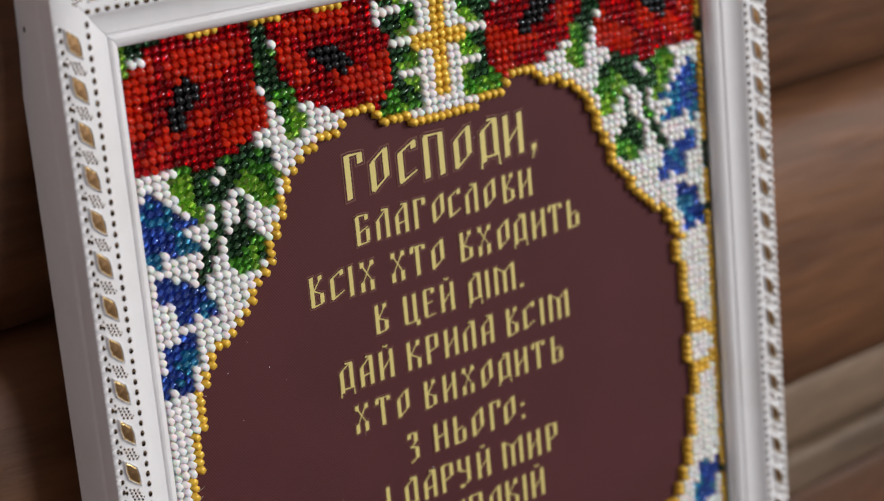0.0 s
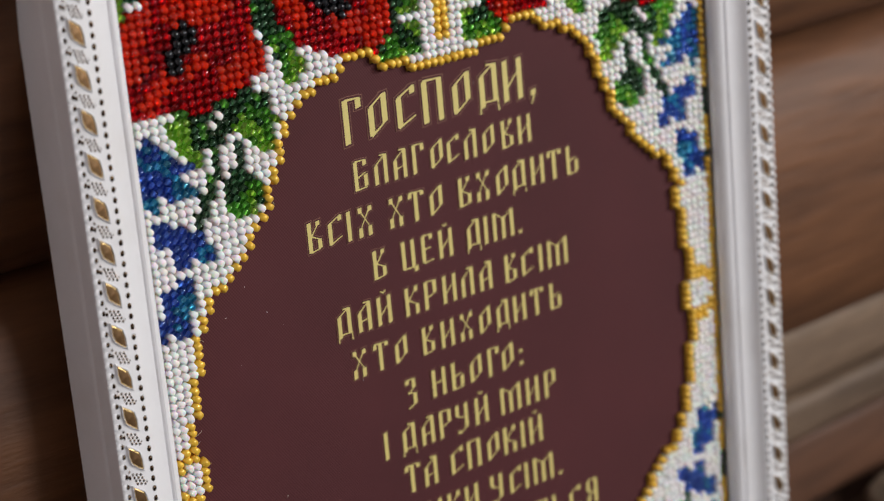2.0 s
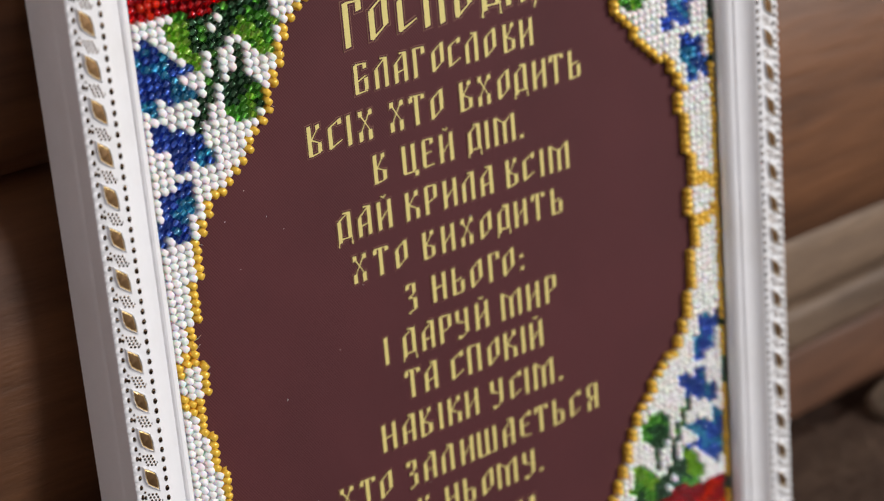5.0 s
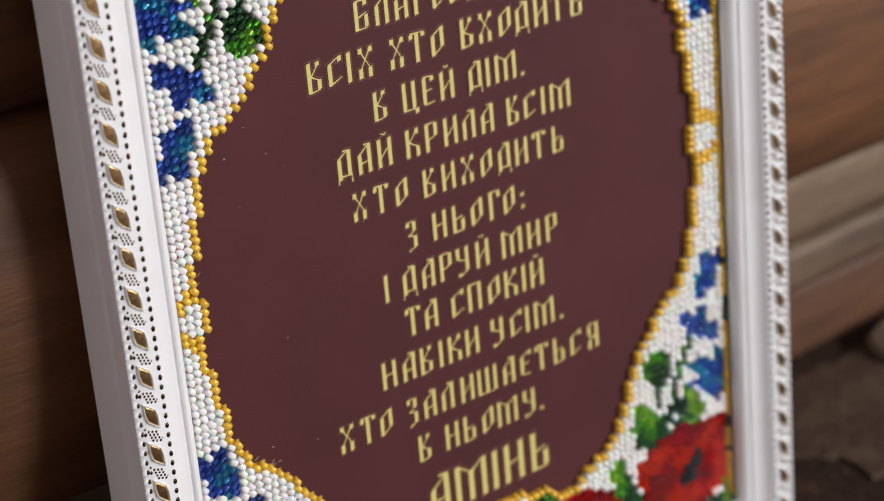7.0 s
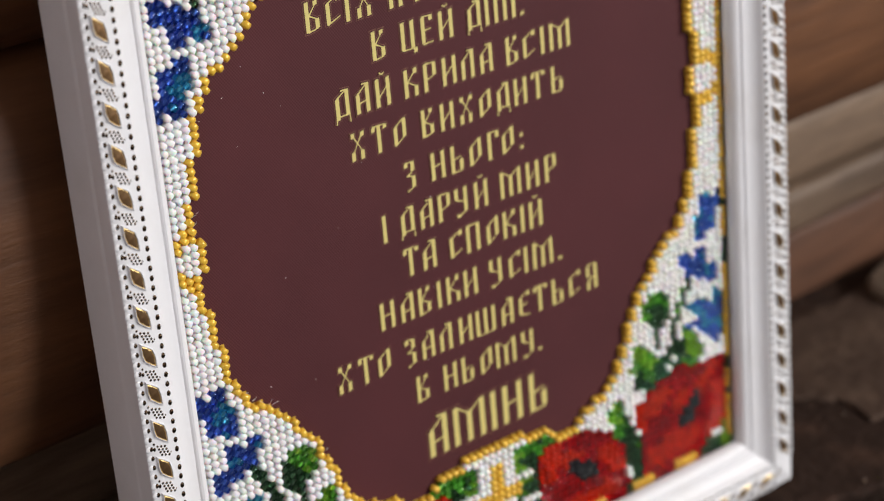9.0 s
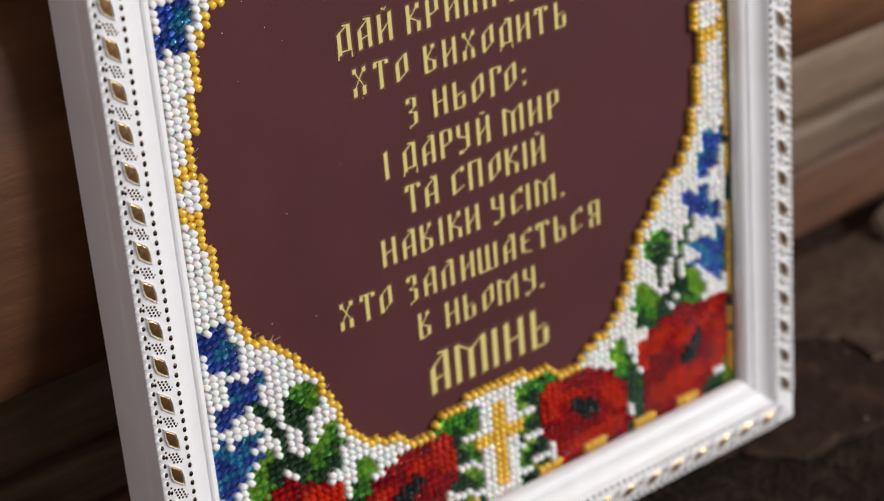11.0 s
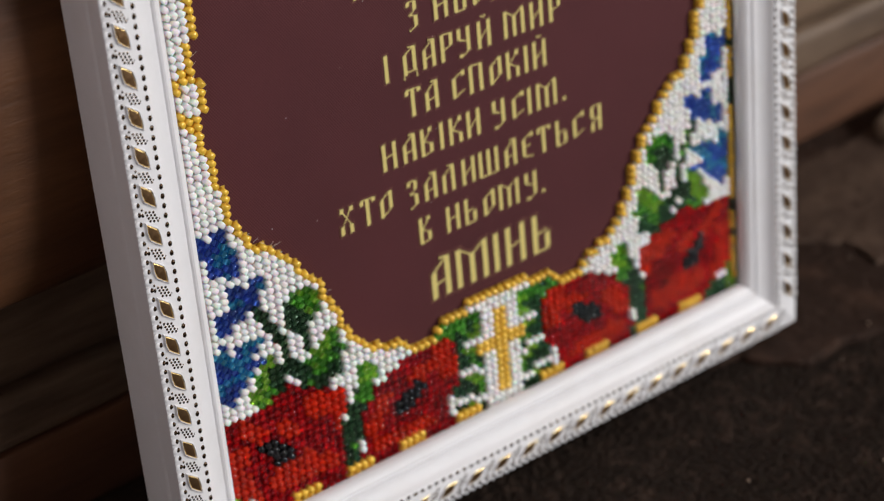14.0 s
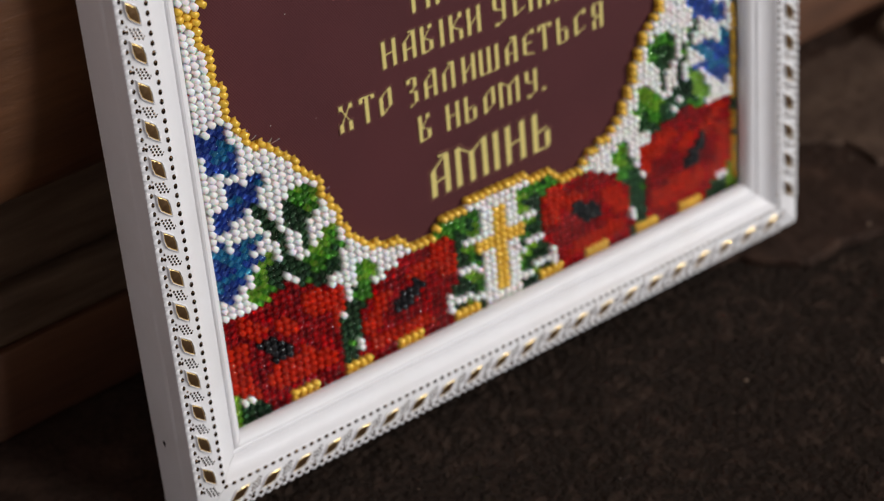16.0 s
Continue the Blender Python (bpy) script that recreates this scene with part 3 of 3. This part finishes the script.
CORNFLOWERS = [
    ("blue", 1.25, (39.5, 39.4, 39.8, 34.2)), ("blue", 0.8, (38.4, 38.9, 37.8, 36.4)), ("blue", 0.75, (36.8, 37.0, 35.0, 36.6)), ("cyan", 0.8, (37.8, 37.7, 37.2, 35.4)), ("cyan", 1.1, (37.2, 35.0, 35.5, 33.6)),
    ("blue", 0.7, (38.4, 35.6, 37.8, 33.9)), ("cyan", 0.9, (40.2, 33.4, 39.4, 33.0)), ("cyan", 0.7, (40.4, 38.0, 39.8, 37.6)),
    ("blue", 1.4, (38.9, 29.3, 35.2, 27.5)), ("blue", 0.9, (35.2, 27.2, 33.7, 26.0)), ("blue", 0.9, (36.9, 27.6, 36.8, 25.7)),
    ("blue", 1.0, (39.7, 18.8, 38.8, 22.2)), ("blue", 0.95, (38.8, 22.4, 36.6, 23.0)), ("cyan", 1.1, (38.2, 19.2, 37.2, 21.2)), ("blue", 0.7, (38.2, 18.4, 38.0, 17.8)), ("blue", 1.0, (41.0, 18.2, 39.4, 19.4)),
]
# the brighter petals of the two poppies
PETALS = [
    (1.7, (34.2, 54.0, 27.6, 54.8)), (1.6, (38.6, 54.8, 39.8, 52.2)), (1.3, (40.0, 52.0, 39.6, 48.0)), (1.2, (24.9, 49.4, 25.2, 46.2)), (1.7, (28.8, 45.6, 26.6, 46.4)), (1.1, (38.6, 44.5, 36.2, 46.6)),
    (1.0, (32.0, 52.9, 30.2, 52.6)), (0.9, (31.6, 48.4, 33.4, 46.8)), (1.7, (8.4, 49.6, 9.6, 46.2)), (1.2, (13.6, 48.8, 11.0, 48.2)), (1.5, (19.6, 56.0, 13.0, 56.4)), (1.2, (20.6, 53.2, 18.6, 50.0)),
]


def bead_colour(u, v):
    a, b = abs(u), abs(v)
    if any(in_field(u + du, v + dv) for du, dv in ((1, 0), (-1, 0), (0, 1), (0, -1))):
        return "gold"
    arm = (50.4, 52.5) if v > 0 else (48.3, 50.4)
    if (a < 1.1 and 43.6 < b < 57) or (a < 3.6 and arm[0] < b < arm[1]):
        return "gold"
    if a < 2.6 and b > 43:
        return "white"
    if b > 57:
        if a > 35.5:
            return "lime" if a > 39.5 else "dark"
        return "gold" if math.sin(u * 0.75 + (2 if u > 0 else 0)) > 0.1 else ("dark" if a < 7 or 22 < a < 25 else "ruby")
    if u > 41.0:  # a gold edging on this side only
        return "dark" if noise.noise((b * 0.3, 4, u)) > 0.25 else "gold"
    if b < 5 and near(a, b, (37.6, 3.8, 40.6, 2.0), 0.8):
        return "gold"
    n2 = noise.noise((u * 0.7, v * 0.7, 11))
    e = 0.35 * n2
    for shape, eye, blot in ((POPPY_OUT, (33.2, 51.0, 35.0, 48.8), 1.4), (POPPY_IN, (16.2, 52.2, 13.6, 50.4), 1.3)):
        if inside(a + e, b + e, shape):
            if near(a, b, eye, blot + 0.5 * n2):
                return "black"
            return "orange" if any(near(a, b, line, r + 0.5 * n2) for r, line in PETALS) else "ruby"
    h = noise.cell((u, v, 2))
    if 2.6 < a < 8.4 and 46.6 < b < 57:
        ph = (b + 0.35 * a) % 4.4
        if ph < 1.15:
            return "white"
        if ph < 2.4:
            return "lime" if a < 5.6 else "dark"
        return "dark" if h > 0.0 or a > 5 else "green"
    found = "white"
    for tone, r, line in LEAVES + STEMS + CORNFLOWERS:
        if near(a, b, line, r):
            found = tone
    if h > 0.72:
        found = {"lime": "green", "green": "dark", "blue": "cyan", "cyan": "blue"}.get(found, found)
    elif h < -0.8:
        found = {"green": "lime", "dark": "green"}.get(found, found)
    return found


def bead_shape(tube, radius, length, seg=14, ring=8):
    """A squat glass bead with its thread hole along z."""
    verts, faces = [], []
    for i in range(seg):
        c, s = math.cos(2 * math.pi * i / seg), math.sin(2 * math.pi * i / seg)
        for j in range(ring):
            t = 2 * math.pi * j / ring + math.pi / ring
            r = radius - tube + tube * math.copysign(abs(math.cos(t)) ** 0.8, math.cos(t))
            verts.append((r * c, r * s, length * math.copysign(abs(math.sin(t)) ** 0.75, math.sin(t))))
    for i in range(seg):
        for j in range(ring):
            k, m = (i + 1) % seg, (j + 1) % ring
            faces.append((i * ring + j, k * ring + j, k * ring + m, i * ring + m))
    return np.array(verts), np.array(faces)


def foil_shape(r, length, seg=6):
    """The foil tube inside a clear bead."""
    verts = [(r * math.cos(2 * math.pi * i / seg), r * math.sin(2 * math.pi * i / seg), z) for z in (-length, length) for i in range(seg)]
    return np.array(verts), np.array([(i, (i + 1) % seg, seg + (i + 1) % seg, seg + i) for i in range(seg)])


SHAPE = {tone: bead_shape(0.00060, 0.00147, 0.00089) if tone in ("white", "gold") else bead_shape(0.00050, 0.00124, 0.00084) for tone in BEAD}
FOIL = foil_shape(0.00036, 0.00068)
rng = random.Random(5)
single, many, chart = [], {}, {}
for i in range(-41, 42):
    for j in range(-59, 59):
        u, v = i + 0.5, j + 0.5
        if in_field(u, v):
            continue
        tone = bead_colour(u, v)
        m = Matrix.LocRotScale((CX + u * PU + rng.gauss(0, 0.00011), CLOTH_Y - 0.00102 + rng.gauss(0, 0.00008), VM + v * PV + rng.gauss(0, 0.00011)),
                               Euler((rng.gauss(0, 0.08), radians(46) + rng.gauss(0, 0.12), rng.gauss(0, 0.10))), Vector((1, 1, 1)) * rng.gauss(1.0, 0.035))
        m = Matrix.Translation(-FOOT) @ m
        chart.setdefault(tone, []).append((u, v))
        if u < -31 and -14 < v < 32 and len(single) < 300:
            single.append((tone, m))
        else:
            many.setdefault(tone, []).append(m)


def bead_mesh(name, ms, shape, mat):
    """Alike beads, or the foil tubes inside them, as one mesh."""
    points, quads = shape
    me = bpy.data.meshes.new(name)
    me.from_pydata(np.concatenate([points @ np.array(m.to_3x3()).T + np.array(m.translation) for m in ms]).tolist(), [],
                   np.concatenate([quads + k * len(points) for k in range(len(ms))]).tolist())
    me.polygons.foreach_set("use_smooth", [True] * len(me.polygons))
    me.materials.append(mat)
    return me


bead_one = {tone: bead_mesh("bead", [Matrix()], SHAPE[tone], BEAD[tone]) for tone in BEAD}
for tone, m in single:
    ob = new("bead", bead_one[tone])
    ob.parent = embroidery
    ob.matrix_basis = m
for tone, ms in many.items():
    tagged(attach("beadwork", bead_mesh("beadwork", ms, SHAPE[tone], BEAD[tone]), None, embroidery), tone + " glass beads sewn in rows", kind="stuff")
for tone, mat in LINING.items():
    ms = many.get(tone, []) + [m for other, m in single if other == tone]
    tagged(attach("bead_foil", bead_mesh("bead_foil", ms, FOIL, mat), None, embroidery), "shiny " + tone + " foil inside the beads", kind="stuff")

# the chart printed on the cloth under the beads
bm = bmesh.new()
for k, (tone, cells) in enumerate(chart.items()):
    for u, v in cells:
        if abs(u) < 42 and abs(v) < 58.3:
            quad = [bm.verts.new((CX + (u + du) * PU, CLOTH_Y - 0.0002, VM + (v + dv) * PV)) for du, dv in ((-0.5, -0.5), (0.5, -0.5), (0.5, 0.5), (-0.5, 0.5))]
            bm.faces.new(quad).material_index = k
bm.transform(Matrix.Translation(-FOOT))
printed = part("printed_chart", bm, None, embroidery, "coloured pattern printed on the cloth under the beads")
for tone in chart:
    printed.data.materials.append(PRINT[tone])

# dark flat domes that stand in for shaded nail dents in the frame's outer edge
for z in (0.1135, -0.1330):
    bm = bmesh.new()
    bmesh.ops.create_uvsphere(bm, u_segments=10, v_segments=6, radius=0.0007)
    bm.transform(Matrix.Translation(Vector((-0.00495, 0.0118, z)) - FOOT) @ Matrix.Diagonal((0.15, 1, 1.5, 1)))
    part("nail_dent_shade", bm, STUD_AND_SHADE, picture_frame, "", 60)

# thread ends that stick out of the sewn edge
for k in range(26):
    r2 = random.Random(100 + k)
    v = r2.choice((-1.5, -20.5, -19.5, 2.0, -21.0)) + r2.gauss(0, 1.2) if k < 14 else r2.uniform(-38, 38)
    u = -1
    while in_field(u, v):
        u -= 0.25
    curve = bpy.data.curves.new("thread_end", "CURVE")
    curve.dimensions, curve.bevel_depth, curve.bevel_resolution = "3D", 0.00004, 1
    spline = curve.splines.new("POLY")
    spline.points.add(4)
    p = Vector((CX + u * PU, CLOTH_Y - 0.0006, VM + v * PV)) - FOOT
    step = Vector((r2.uniform(0.1, 0.5), r2.uniform(-0.25, 0.0), r2.uniform(-0.1, 0.4))) * 0.001
    for q in spline.points:
        q.co = (*p, 1)
        p += step
        step += Vector((r2.gauss(0, 0.1), 0.02, r2.gauss(0, 0.12))) * 0.001
    curve.materials.append(BEAD["white"])
    ob = new("thread_end", curve)
    ob.parent = embroidery

# ---- on the floor: crumbs, a pale stone slab by the wall ----
bm = bmesh.new()
r3 = random.Random(12)
for k in range(420):
    x, y = r3.uniform(-0.25, 0.35), r3.uniform(-0.28, 0.045)
    if -0.125 < x < 0.125 and -0.03 < y < 0.05:
        continue
    size = 0.00025 + 0.0009 * r3.random() ** 4
    made = bmesh.ops.create_icosphere(bm, subdivisions=1, radius=size, matrix=Matrix.LocRotScale((x, y, 0.0002 if x > 0.1 and y > -0.03 else -0.0028), Euler((r3.random() * 3, r3.random() * 3, r3.random() * 3)), Vector((1, 0.7, 0.45))))
crumbs = part("floor_crumbs", bm, material("pale_crumbs", (0.16, 0.11, 0.075), 0.6, 0, 500, 0.4, per_object=0.6), None, "tiny pale crumbs and dust scattered over the floor", kind="stuff")
crumbs["category"] = "debris"


def stone(name, place, size, seed, mat, label):
    bm = bmesh.new()
    bmesh.ops.create_icosphere(bm, subdivisions=4, radius=1)
    for v in bm.verts:
        d = v.co.normalized()
        box = Vector([math.copysign(abs(c) ** 0.55, c) for c in d])
        k = 1 + 0.12 * noise.noise(d * 1.6 + Vector((seed, 0, 0))) + 0.04 * noise.noise(d * 7 + Vector((seed, 3, 0)))
        v.co = Vector((box.x * size[0], box.y * size[1], box.z * size[2])) * k
    low = min(v.co.z for v in bm.verts)
    bm.transform(Matrix.Translation((place[0], place[1], -low - 0.0022)))
    ob = part(name, bm, mat, None, label, 60)
    return tagged(ob, category="stone")


def slab(outline, bottom, top, seed, mat, label):
    """A thin flake of stone with a broken, uneven edge."""
    bm = bmesh.new()
    ring = []
    for (x0, y0), (x1, y1) in zip(outline, outline[1:] + outline[:1]):
        steps = max(2, int(math.hypot(x1 - x0, y1 - y0) / 0.003))
        ring += [(x0 + (x1 - x0) * k / steps, y0 + (y1 - y0) * k / steps) for k in range(steps)]
    low, rim, high = [], [], []
    for x, y in ring:
        n1, n2 = noise.noise((x * 90, y * 90, seed)) * 0.0026, noise.noise((x * 300, y * 300, seed)) * 0.0009
        low.append(bm.verts.new((x + n1 + n2, y + n1 - n2, bottom)))
        rim.append(bm.verts.new((x + n1, y + n1 + n2, top - 0.0008)))
        high.append(bm.verts.new((x + n1 * 0.9 + 0.0004, y + n1 * 0.9 + 0.0012, top)))
    for a, b in ((low, rim), (rim, high)):
        for k in range(len(a)):
            bm.faces.new((a[k], a[(k + 1) % len(a)], b[(k + 1) % len(a)], b[k]))
    bm.faces.new(high)
    bm.faces.new(list(reversed(low)))
    bmesh.ops.recalc_face_normals(bm, faces=bm.faces)
    return tagged(part("stone_slab", bm, mat, None, label), category="stone slab")


slab([(-0.30, -0.008), (0.060, -0.006), (0.089, -0.016), (0.104, -0.031), (0.119, -0.030), (0.136, -0.034), (0.17, -0.040), (0.25, -0.048), (0.40, -0.055), (0.40, 0.10), (-0.30, 0.10)], -0.006, -0.0002, 3, SLATE,
     "flat brown stone slab with a broken edge under the picture frame")
slab([(0.140, 0.030), (0.151, 0.0185), (0.163, 0.008), (0.162, -0.008), (0.20, -0.020), (0.34, -0.018), (0.34, 0.056), (0.150, 0.050)], -0.0010, 0.0011, 8, PALE_SLATE, "thin brown stone flake lying on a larger slab")
PALE_STONE = material("pale_stone", (0.30, 0.24, 0.18), 0.85, 0, 60, 0.3, 0.001, 160, stains=((0.08, 0.06, 0.045), 40, 0.6))
stone("stone", (0.254, 0.040), (0.027, 0.014, 0.0055), 2, PALE_STONE, "flat pale stone lying on the floor beside the log wall")

# lint on the satin
bm = bmesh.new()
r4 = random.Random(31)
for k in range(24):
    u, v = -34 + 40 * r4.random() ** 1.6, r4.uniform(-36, 38)
    if in_field(u - 1.5, v):
        c = Vector((CX + u * PU, CLOTH_Y - 0.00016, VM + v * PV)) - FOOT
        bmesh.ops.create_icosphere(bm, subdivisions=1, radius=0.00005 + 0.00007 * r4.random(), matrix=Matrix.LocRotScale(c, Euler((0, r4.random() * 3, 0)), Vector((1 + 2 * r4.random(), 0.6, 1))))
part("lint", bm, BEAD["white"], embroidery, "tiny pale specks of lint", kind="stuff")
